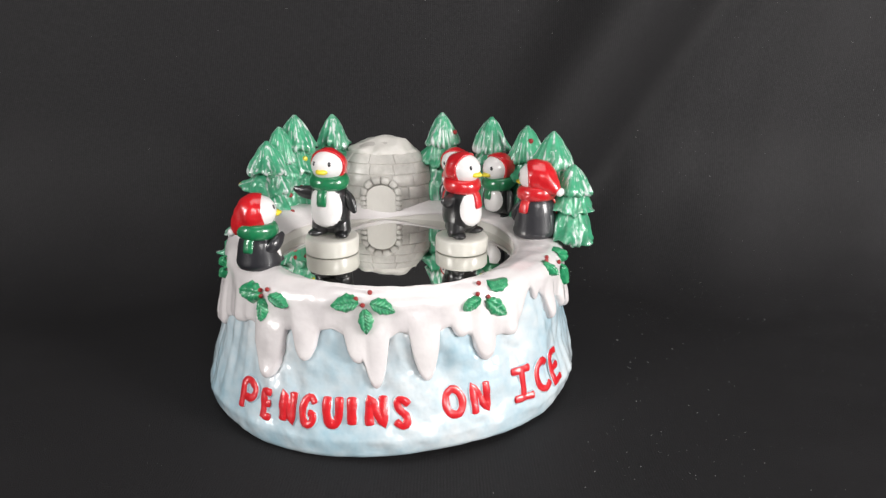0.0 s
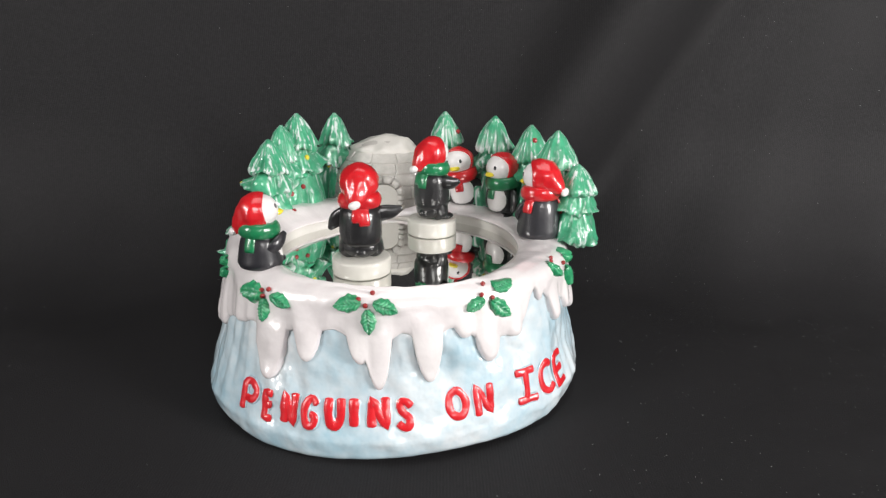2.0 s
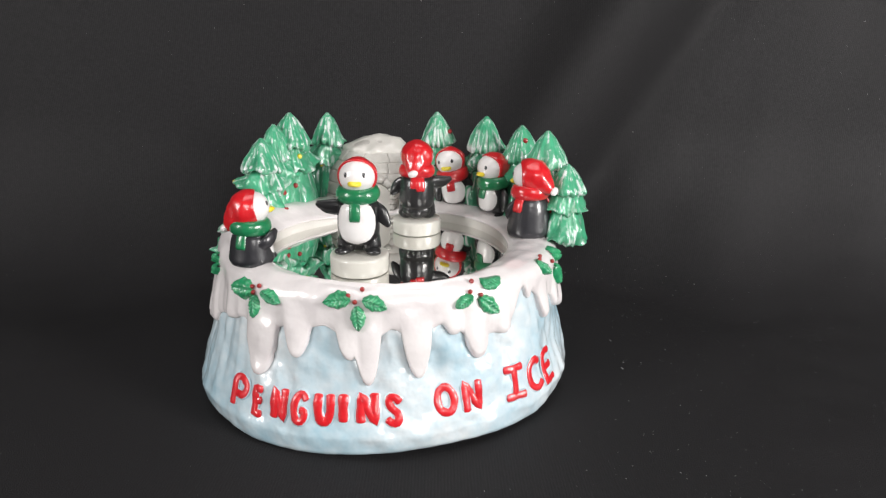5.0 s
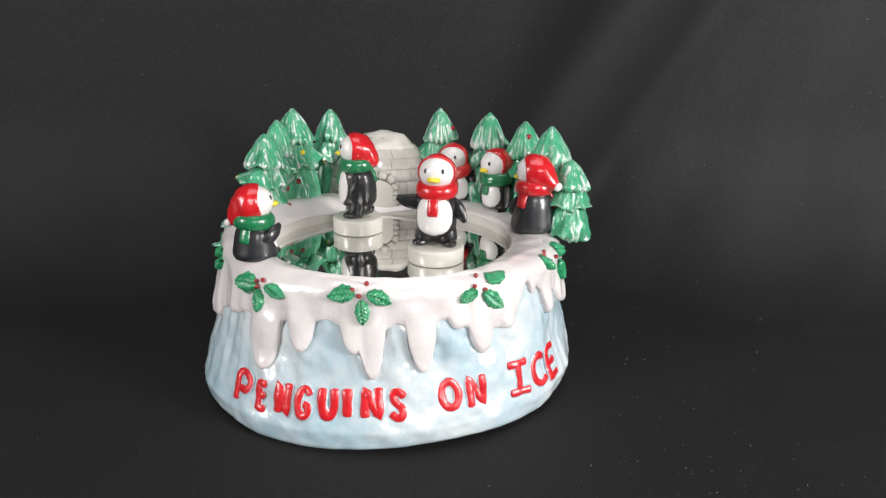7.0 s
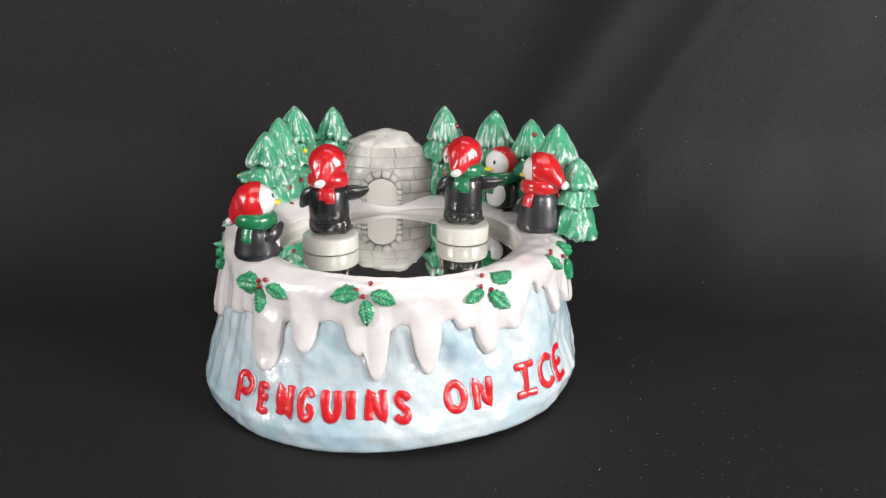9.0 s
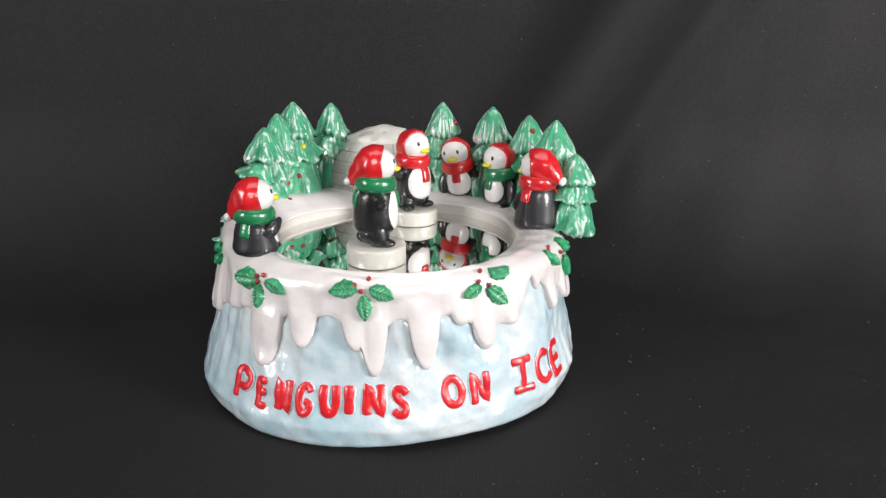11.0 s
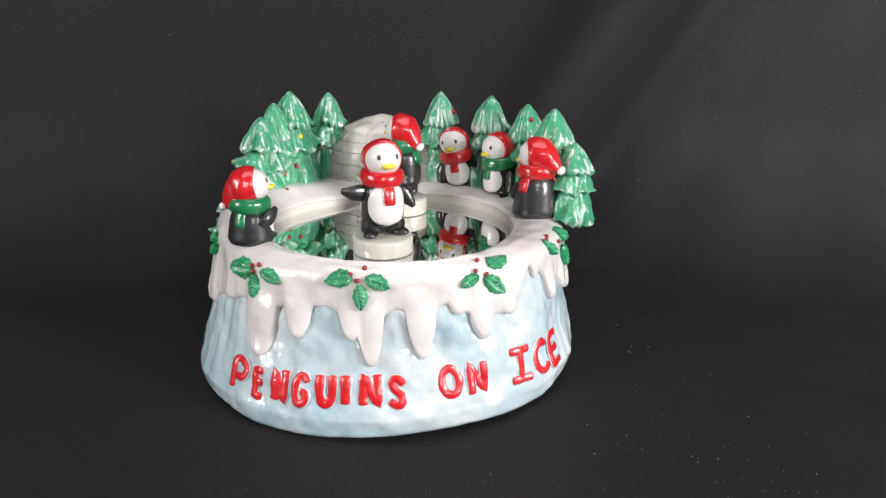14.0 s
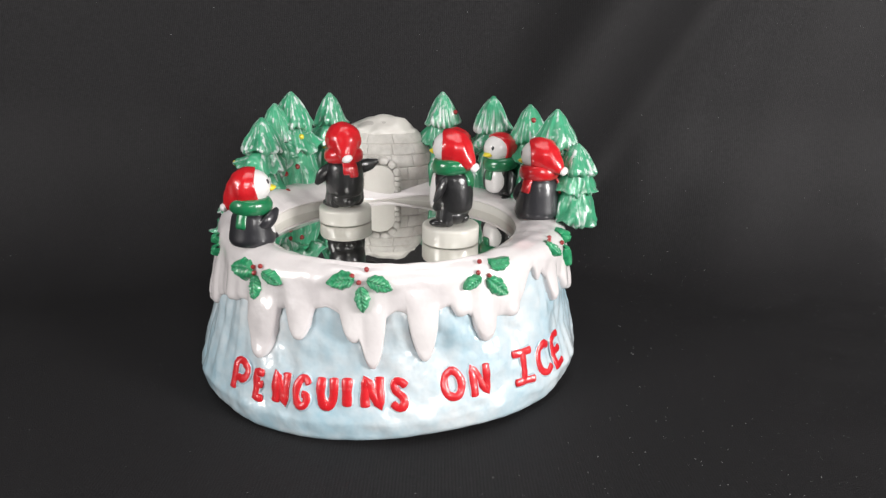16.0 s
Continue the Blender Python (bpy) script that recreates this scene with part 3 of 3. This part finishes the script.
# ---- trees ----
def tree(x, y, z, high, wide, seed, snow=0.6, tiers=3, lean=(0, 0), balls=()):
    """A glazed fir: tiers of drooping, ridged skirts."""
    rng = random.Random(seed)
    n = 96
    rows, white = [], []
    ridges = rng.choice((13, 14, 15))
    for t in range(tiers):
        # from the tip down
        top = 1 - (0.0 if t == 0 else 0.36 + (t - 1) * 0.64 / tiers * 1.02 - 0.05)
        bot = 1 - (0.36 + t * 0.64 / tiers * 1.02 if t < tiers - 1 else 0.98)
        r_top = 0.06 if t == 0 else 0.22 + 0.03 * t
        r_bot = 0.40 + 0.13 * t / max(1, tiers - 1) + rng.uniform(-0.03, 0.03)
        ph = rng.uniform(0, 6)
        for k, s in enumerate((0, 0.2, 0.4, 0.6, 0.76, 0.88, 0.95, 1.0, 1.02)):
            if t == 0 and k == 0:
                rr, zz = 0.03, 1.0
            elif k == 8:
                rr, zz = r_bot * 0.64, bot + (bot - top) * 0.03
            else:
                rr = r_top + (r_bot - r_top) * (s / 0.88) ** (0.95 if t else 0.85) if s <= 0.88 else r_bot * (0.985 if s < 1 else 0.87)
                zz = top + (bot - top) * s
            row, wrow = [], []
            for i in range(n):
                a = 2 * math.pi * i / n
                rg = math.cos(ridges * a + ph + 2.2 * math.sin(3 * a + t + seed) + 1.5 * noise.noise((math.cos(a) * 2, zz * 7, seed + 5)))
                lump = noise.noise((math.cos(a) * 1.6 + seed, math.sin(a) * 1.6, zz * 5))
                amp = 0.075 * s * (1 if k < 8 else 0.4) if t == 0 else 0.05 * s
                r = wide * rr * (1 + amp * rg + (0.52 if t else 0.22) * lump * min(1, s + 0.15 * (t > 0)))
                h = zz - (0.008 * rg * s if s > 0.6 else 0) * (k < 8) + (0.15 if t else 0.06) * lump * s
                row.append(Vector((x + lean[0] * zz + r * math.cos(a), y + lean[1] * zz + r * math.sin(a), z + max(0.0, h) * high)))
                patch = noise.noise((math.cos(a) * 2.2 + seed * 3, math.sin(a) * 2.2, zz * 4 + 9))
                fine = math.cos(ridges * 2 * a + ph + 2.5 * noise.noise((a * 2, zz * 6, seed)))
                w = 1.0 * max(0, rg) ** 4 + 0.75 * max(0, fine) ** 4 + 1.0 * patch + (0.25 if t == 0 else -0.12) * (0.4 + 0.6 * s) + (snow - 0.6) * 1.6 - 0.32
                if k in (5, 6, 7) and patch > -0.2:
                    w += 0.55
                wrow.append(max(0.04, min(0.95, w * 1.7)))
            rows.append(row)
            white.append(wrow)
    bm = bmesh.new()
    layer = bm.verts.layers.float.new("snow")
    vs = grid(bm, rows, True, True, True)
    for vr, wr in zip(vs, white):
        for v, w in zip(vr, wr):
            v[layer] = w
    ob = part("tree", bm, M_TREE, box, "green glazed fir tree brushed with white snow")
    for az, hh, colour in balls:
        k = min(range(len(rows)), key=lambda q: abs(rows[q][0].z - z - hh * high))
        p = rows[k][int(az / 360 * n) % n]
        bm = bmesh.new()
        ball(bm, p, (0.0016, 0.0016, 0.0016), seg=10, rows=7)
        part("ornament", bm, M_BERRY if colour == "r" else M_YELLOW, ob, "tiny red bauble" if colour == "r" else "tiny yellow bauble")
    return ob


TREES = [
    (-.0762, .0410, .069, .0520, .0300, 1, .66, [(285, .68, "r"), (190, .42, "y"), (200, .25, "y"), (330, .2, "r")]),
    (-.0712, .0520, .072, .0555, .0280, 2, .58, [(300, .35, "r")]),
    (-.0640, .0620, .074, .0592, .0290, 3, .62, [(310, .55, "y"), (290, .3, "r")]),
    (-.0466, .0920, .075, .0550, .0290, 4, .62, [(250, .45, "y")]),
    (.0242, .0860, .075, .0573, .0280, 5, .60, [(335, .79, "r")]),
    (.0545, .0710, .075, .0568, .0275, 6, .66, []),
    (.0738, .0505, .074, .0555, .0270, 7, .48, [(283, .83, "r")]),
    (.0842, .0220, .074, .0565, .0290, 8, .60, []),
    (.0940, .0120, .0715, .0430, .0275, 9, .56, []),
]
for x, y, z, high, wide, seed, snow, balls in TREES:
    tree(x, y, z, high, wide, seed, snow, balls=balls)
tree(-.0835, .0030, .0660, .0185, .0190, 11, .56, tiers=2)


# ---- penguins ----
def penguin(parent, scarf_mat, hb=0.0246, legs=True, wide=1.0, arms=("out", "down"), black=None, at=None, name="penguin", label="", head=0.0, nod=8.0, tails=((0, 10.0), (168, 9.0), (186, 7.5))):
    """A glazed penguin that faces -y. hb: the height of its shoulders."""
    black = black or M_BLACK
    k = 0.001
    m = at or Matrix.Identity(4)
    H = hb / k

    def put(nm, bm, mat, par, lab=""):
        if nm in ("head", "eye", "beak", "hat", "pompom"):
            bm.transform(Matrix.Rotation(radians(-head), 4, "Z") @ pose(0, 0, (H + 11) * k, -nod, 0, 0) @ pose(0, 0, -(H + 11) * k))
        bm.transform(m)
        return part(nm, bm, mat, par, lab)

    if legs:
        prof = [(5.6, 6.2, 6.4), (6.8, 8.9, 8.8), (8.6, 9.8, 10.0), (.50 * H, 10.1, 10.4), (.74 * H, 9.9, 10.0), (.92 * H, 9.3, 9.1), (H, 7.9, 7.5), (1.07 * H, 4, 4)]
    else:
        prof = [(0, 9.4, 8.8), (0.6, 10.4, 9.6), (2.2, 10.7, 9.9), (.35 * H, 10.2, 9.2), (.65 * H, 9.6, 8.4), (.9 * H, 8.6, 7.4), (H, 7.2, 6.4), (1.1 * H, 4, 4)]
    lg = min(1.0, H / 25.2) * wide
    if legs:
        prof = [(z * lg if z < 9 else z, rx, ry) for z, rx, ry in prof]
    zs = [p[0] for p in prof]

    def radius(z):
        return float(np.interp(z, zs, [p[1] for p in prof])) * wide, float(np.interp(z, zs, [p[2] for p in prof])) * wide

    bm = bmesh.new()
    levels = [zs[0] + (zs[-1] - zs[0]) * i / 26 for i in range(27)]
    smooth = [[np.mean([radius(z + d)[q] for d in (-1.2, -.6, 0, .6, 1.2)]) for q in (0, 1)] for z in levels]
    grid(bm, [ring(0, 0.4 * k, z * k, rx * k, ry * k, 32) for z, (rx, ry) in zip(levels, smooth)], True, True, True)
    if legs:
        for s in (-1, 1):
            legs_line = [(s * 4.6 * wide, .4, 9.5 * lg), (s * 5.4 * wide, 0, 6.6 * lg), (s * 6.2 * wide, -.6, 3.4 * lg), (s * 6.6 * wide, -1.2, 1.9 * lg)]
            sweep(bm, bend([Vector(q) * k for q in legs_line], 8), [k * wide * float(np.interp(i / 7, (0, .45, .8, 1), (5.2, 4.9, 4.4, 3.8))) for i in range(8)], side=Vector((0, 1, 0)), flat=1.05, n=16, rounded=False)
            ball(bm, (s * 7.0 * k * wide, -2.9 * k * wide, 2.1 * k * lg), (3.6 * k * wide, 5.2 * k * wide, 2.05 * k * lg), Matrix.Rotation(s * 0.5, 3, "Z"), 18, 10)
        ball(bm, (0, 2.8 * k * wide, 5.6 * k * lg), (8.5 * k * wide, 5.7 * k * wide, 5.2 * k * lg))
        ball(bm, (0, 6.4 * k * wide, 3.6 * k * lg), (3.4 * k * wide, 3.2 * k * wide, 2.4 * k * lg), Matrix.Rotation(0.5, 3, "X"), 14, 8)
    else:
        ball(bm, (0, -7.4 * k, 1.7 * k), (7.0 * k, 4.2 * k, 1.7 * k), None, 18, 8)
    body = put(name, bm, black, parent, label)
    # white belly
    bm = bmesh.new()
    z0, z1 = (6.6 * lg if legs else 2.5), H + 0.5
    rows = []
    for i in range(17):
        v = -1 + 2 * i / 16
        z = (z0 + z1) / 2 + v * (z1 - z0) / 2
        half = radians(67) * (max(0.0, 1 - abs(v * 0.985) ** (2.6 if v > 0 else 2.2))) ** 0.5
        row = []
        for j in range(15):
            u = -1 + 2 * j / 14
            rx, ry = radius(z)
            a = -math.pi / 2 + u * half
            e = 0.75 * (max(0.0, 1 - abs(u) ** 4) * max(0.0, 1 - abs(v) ** 6)) - 0.25
            row.append(Vector(((rx + e) * math.cos(a), (ry + e) * math.sin(a) + 0.4, z)) * k)
        rows.append(row)
    grid(bm, rows, False)
    put("belly", bm, M_WHITE, body, "white belly")
    # flippers
    for s, kind in zip((-1, 1), arms):
        bm = bmesh.new()
        sh = .90 * H
        if kind == "out":
            line, rad = [(s * 6.5, .3, sh - 2.2), (s * 11, -.2, sh - 1.6), (s * 15, -.8, sh - 1.2), (s * 19.0, -1.2, sh + 0.2)], (3.6, 3.9, 3.3, 1.5)
        elif kind == "side":
            line, rad = [(s * 7.6, .3, sh - 1), (s * 9.8, -.6, sh - 3.5), (s * 10.8, -1.6, sh - 7.5), (s * 10.6, -2.6, sh - 11)], (2.8, 3.3, 3.0, 1.5)
        elif kind == "fore":
            line, rad = [(s * 9.0, 1.2, sh - 4.5), (s * 10.4, -1.8, sh - 2.6), (s * 9.8, -5.2, sh - 0.2), (s * 8.4, -8.2, sh + 1.8)], (2.0, 3.2, 2.9, 1.5)
        elif kind == "close":
            line, rad = [(s * 7.6, .3, sh - 1), (s * 9.0, -2.0, sh - 4), (s * 9.4, -3.6, sh - 7.5), (s * 8.8, -4.6, sh - 10)], (2.6, 3.0, 2.6, 1.5)
        else:
            line, rad = [(s * 7.4, .3, sh - 1), (s * 10.4, -.6, sh - 3.4), (s * 12.4, -1.4, sh - 6.6), (s * 14.4, -2.4, sh - 9.4)], (3.0, 3.5, 3.0, 1.4)
        pts = bend([Vector(p) * k for p in line], 9)
        rads = [float(np.interp(i / 8 * 3, (0, 1, 2, 3), rad)) * k for i in range(9)]
        sweep(bm, pts, rads, side=Vector((0, 1, 0)) if kind != "fore" else Vector((1, 0, 0)), flat=0.55, n=14)
        put("flipper", bm, black, body)
    # head
    hc = Vector((0, -0.3, H + 10.6))
    hr = (8.4, 9.2, 8.0)
    bm = bmesh.new()
    ball(bm, hc * k, [r * k for r in hr], None, 28, 18)
    put("head", bm, M_WHITE, body, "white head")

    def face(x, dz, off=0.0):
        q = max(0.0, 1 - (x / hr[0]) ** 2 - (dz / hr[2]) ** 2)
        return Vector((x, hc.y - hr[1] * math.sqrt(q) - off, hc.z + dz))

    for s in (-1, 1):
        bm = bmesh.new()
        ball(bm, face(s * 4.1, 1.0, -0.15) * k, (0.85 * k, 0.5 * k, 1.25 * k), Matrix.Rotation(s * 0.45, 3, "Z"), 12, 8)
        put("eye", bm, M_EYE, body, "black painted eye")
    bm = bmesh.new()
    b = face(0, -2.9)
    rows = []
    for i, (w, h) in enumerate(((3.3, 2.2), (3.1, 2.2), (2.5, 1.9), (1.7, 1.3), (0.7, 0.5))):
        rows.append([(b + Vector((w * math.cos(a), 0.9 - i * 0.8, h * math.sin(a) * (0.8 + 0.2 * math.cos(2 * a)) - 0.12 * i))) * k for a in [2 * math.pi * q / 14 for q in range(14)]])
    grid(bm, rows, True, True, True)
    put("beak", bm, M_YELLOW, body, "yellow beak")
    # hat
    bm = bmesh.new()
    R = Vector((9.3, 10.3, 8.9))
    rows = []
    tail, brim = Vector((0.16, 0.85, -0.50)), Vector((0, 0.2, -1))
    for i in range(19):
        al = radians(3 + 91 * i / 18)
        row = []
        for q in range(32):
            b2 = 2 * math.pi * q / 32
            up = math.sin(b2)
            aa = al * (1 + 0.24 * max(0, up) ** 2)
            g = 1.0 + 0.07 * noise.noise((math.cos(b2) * 1.9 * math.sin(al), up * 1.9 * math.sin(al), i * 0.22))
            d = Vector((math.sin(aa) * math.cos(b2), math.cos(aa), math.sin(aa) * up))
            g += 0.50 * math.exp(-(d - tail).length_squared / 0.22) + 0.05 * math.exp(-(d - brim).length_squared / 0.5)
            row.append((hc + Vector((0, 0, 0.2)) + Vector((d.x * R.x, d.y * R.y, d.z * R.z)) * g) * k)
        rows.append(row)
    edge = [[hc * k + (p - hc * k) * f + Vector((0, -0.4 * k, 0)) for p in rows[-1]] for f in (0.985, 0.94, 0.86)]
    grid(bm, rows + edge, True, True, False)
    put("hat", bm, M_RED, body, "glossy red stocking hat")
    bm = bmesh.new()
    ball(bm, Vector((2.1, 13.4, H + 4.6)) * k, (2.9 * k, 1.9 * k, 2.0 * k), Matrix.Rotation(0.35, 3, "Y"), 14, 10)
    put("pompom", bm, M_WHITE, body, "white pompom")
    # scarf
    bm = bmesh.new()
    rows = []
    for i in range(36):
        a = 2 * math.pi * i / 36
        g = 1 + 0.05 * math.sin(3 * a + 1)
        rows.append([Vector(((7.5 + 2.8 * math.cos(b2) * g) * math.cos(a), (7.0 + 2.8 * math.cos(b2) * g) * math.sin(a) + 0.2, H + 2.6 + 3.8 * math.sin(b2) + 0.5 * math.sin(a))) * k for b2 in [2 * math.pi * q / 14 for q in range(14)]])
    grid(bm, rows + [rows[0]], True)
    bmesh.ops.remove_doubles(bm, verts=bm.verts, dist=1e-7)
    word = "red" if scarf_mat is M_RED else "green"
    put("scarf", bm, scarf_mat, body, word + " glazed scarf")
    for turn, ln in tails:
        sy, w, x = -1, 2.35, -.1
        bm = bmesh.new()
        rows = []
        for i in range(8):
            z = H + 1.5 - ln * i / 7
            ry = radius(min(z, H))[0 if 30 < turn % 180 < 150 else 1] + 0.75
            y = 0.4 + sy * ry
            t = 0.9 if i not in (0, 7) else 0.5
            ww = w * (1 + 0.1 * i / 7) if i < 7 else w * 0.95
            rows.append([Vector((x + ww * cx, y + sy * t * cy, z)) * k for cx, cy in ((-1, -.6), (-1, .4), (-.75, .9), (0, 1), (.75, .9), (1, .4), (1, -.6))])
        grid(bm, rows, True, True, True)
        bm.transform(Matrix.Rotation(radians(-turn), 4, "Z"))
        put("scarf_tail", bm, scarf_mat, body, word + " scarf end")
    return body


STANDING = [
    # place, facing, scarf, shoulder height, legs, width, arms, black
    (-.0622, -.0380, .0757, -135, M_SCARF, .0150, False, 1.06, ("fore", "close"), M_SLATE, "seated black penguin in red hat and green scarf"),
    (.0382, .0690, .0750, 14, M_RED, .0185, True, .86, ("side", "side"), M_BLACK, "black and white penguin in red hat and red scarf"),
    (.0595, .0480, .0755, 54, M_SCARF, .0182, True, .88, ("side", "side"), M_BLACK, "black and white penguin in red hat and green scarf"),
    (.0745, .0095, .0766, 160, M_RED, .0198, False, 1.08, ("close", "close"), M_SLATE, "seated black penguin in red hat and red scarf"),
]
SIZE = (0.99, 1.02, 1.02, 1.04)
HEADS = (22, 6, 4, -42)
NODS = (14, 4, 4, 0)
TILT = (0, -11, -4, 0)
TAILS = (((150, 8.0), (-15, 8.0)), ((0, 7.5),), ((0, 7.5),), ((112, 9.5), (-116, 8.0)))
for (x, y, z, face, scarf, hb, legs, wide, arms, black, label), size, head, nod, tilt, tails in zip(STANDING, SIZE, HEADS, NODS, TILT, TAILS):
    penguin(box, scarf, hb, legs, wide, arms, black, pose(x, y, z, 0, tilt, 0) @ pose(0, 0, 0, 0, 0, -face) @ Matrix.Scale(size, 4), label=label, head=head, nod=nod, tails=tails)


def skater(scarf, label, tall, h):
    thing = new("skating_penguin")
    tagged(thing, label, "penguin figurine", "skating penguins")
    bm = bmesh.new()
    r = 0.0140
    rows = [ring(0, 0, 0.0001, r - .0005, r - .0005, 48), ring(0, 0, 0.0003, r - .0001, r - .0001, 48), ring(0, 0, 0.0007, r, r, 48), ring(0, 0, h - .0012, r, r, 48),
            ring(0, 0, h - .0004, r - .0003, r - .0003, 48), ring(0, 0, h, r - .0012, r - .0012, 48)]
    grid(bm, rows, True, True, True)
    part("disc", bm, M_DISC, thing, "ivory disc stand")
    penguin(thing, scarf, tall, at=pose(0, 0, h - 0.0002), label="")
    return thing


red = skater(M_RED, "black penguin in red hat and red scarf on ivory disc", 0.0252, 0.0080)
green = skater(M_SCARF, "black penguin in red hat and green scarf on ivory disc", 0.0266, 0.0089)

# ---- what moves ----
# Bearings in degrees a tenth of a second apart: 0 faces the front of the place, growing as the figure turns clockwise.
RED_A = [-55, 40, 180, 265, 358, 460, 545, 620, 735, 760, 875, 925, 988, 1060, 1130, 1250, 1330, 1385, 1445, 1535, 1622, 1715, 1790, 1850, 1960, 2005, 2120, 2205, 2262, 2330, 2398, 2515,
         2600, 2685, 2730, 2845, 2960, 3040, 3100, 3225, 3325, 3405, 3470]
GREEN_A = [25, 100, 195, 285, 395, 510, 590, 705, 810, 895, 990, 1085, 1180, 1270, 1425, 1535, 1615, 1710, 1800, 1930, 2025, 2115, 2195, 2340, 2425, 2490, 2580, 2700, 2775, 2865, 2930, 3030,
           3130, 3220, 3265, 3340, 3440, 3540, 3590, 3630, 3745, 3850, 3935]
RED_B = [5230, 5305, 5382, 5490, 5600, 5695, 5755, 5770, 5870, 5975, 6060, 6115, 6165, 6275, 6330, 6430, 6480, 6570, 6655, 6755, 6825, 6880, 6982, 7060, 7180, 7225, 7305, 7390, 7490, 7570]
GREEN_B = [5915, 6020, 6130, 6240, 6305, 6395, 6485, 6575, 6660, 6720, 6820, 6920, 7030, 7110, 7180, 7300, 7400, 7480, 7560, 7745, 7820, 7895, 8003, 8115, 8225, 8300, 8380, 8470, 8565, 8645]
RED_C = [9185, 9270, 9375, 9530, 9600, 9695, 9825, 9925, 10010, 10085, 10210, 10285, 10352, 10445, 10550, 10650, 10715, 10760, 10860, 10975, 11050, 11070, 11110, 11200, 11320, 11415, 11480,
         11500, 11540, 11670, 11745, 11845, 11880, 11930, 12055, 12140, 12235, 12285, 12365, 12435, 12540, 12605, 12680, 12770, 12815, 12930, 13045, 13122]
GREEN_C = [10625, 10755, 10820, 10880, 10925, 11010, 11145, 11250, 11290, 11355, 11465, 11560, 11635, 11705, 11795, 11900, 12025, 12100, 12180, 12260, 12390, 12475, 12560, 12685, 12765, 12870,
           12975, 13080, 13155, 13245, 13320, 13460, 13545, 13655, 13735, 13855, 13960, 14045, 14150, 14250, 14325, 14345, 14400, 14530, 14655, 14715, 14768, 14872]
TICKS = [k / 10 for k in range(43)] + [6.3 + k / 10 for k in range(30)] + [11.3 + k / 10 for k in range(48)]
ROUND_T = [0, .5, 1.5, 2.5, 3.5, 7, 8, 9, 11.5, 12.5, 13.5, 14.5, 15, 15.5, 16]
ROUND_A = [3.5, -29, -90, -144.7, -204, -407, -470, -524.7, -671.5, -726, -786, -843, -867.7, -897, -930]
ORBIT = 0.0342


def spot(t, bearings, half):
    a = radians(float(np.interp(t, ROUND_T, ROUND_A)) + half)
    far = ORBIT + 0.0019 * math.cos(2 * (a - radians(46)))
    x, y = 0.0004 + far * math.cos(a), far * math.sin(a)
    b = float(np.interp(t, TICKS, bearings))
    return pose(x, y, ZM + 0.0001, 0, 0, -b + math.degrees(math.atan2(0.023 - x, y + 0.32)))


def motions():
    times = [k / 30 for k in range(int(SEC * 30) + 1)]
    walk(red, [(t, spot(t, RED_A + RED_B + RED_C, 0)) for t in times])
    walk(green, [(t, spot(t, GREEN_A + GREEN_B + GREEN_C, 180)) for t in times])


motions()
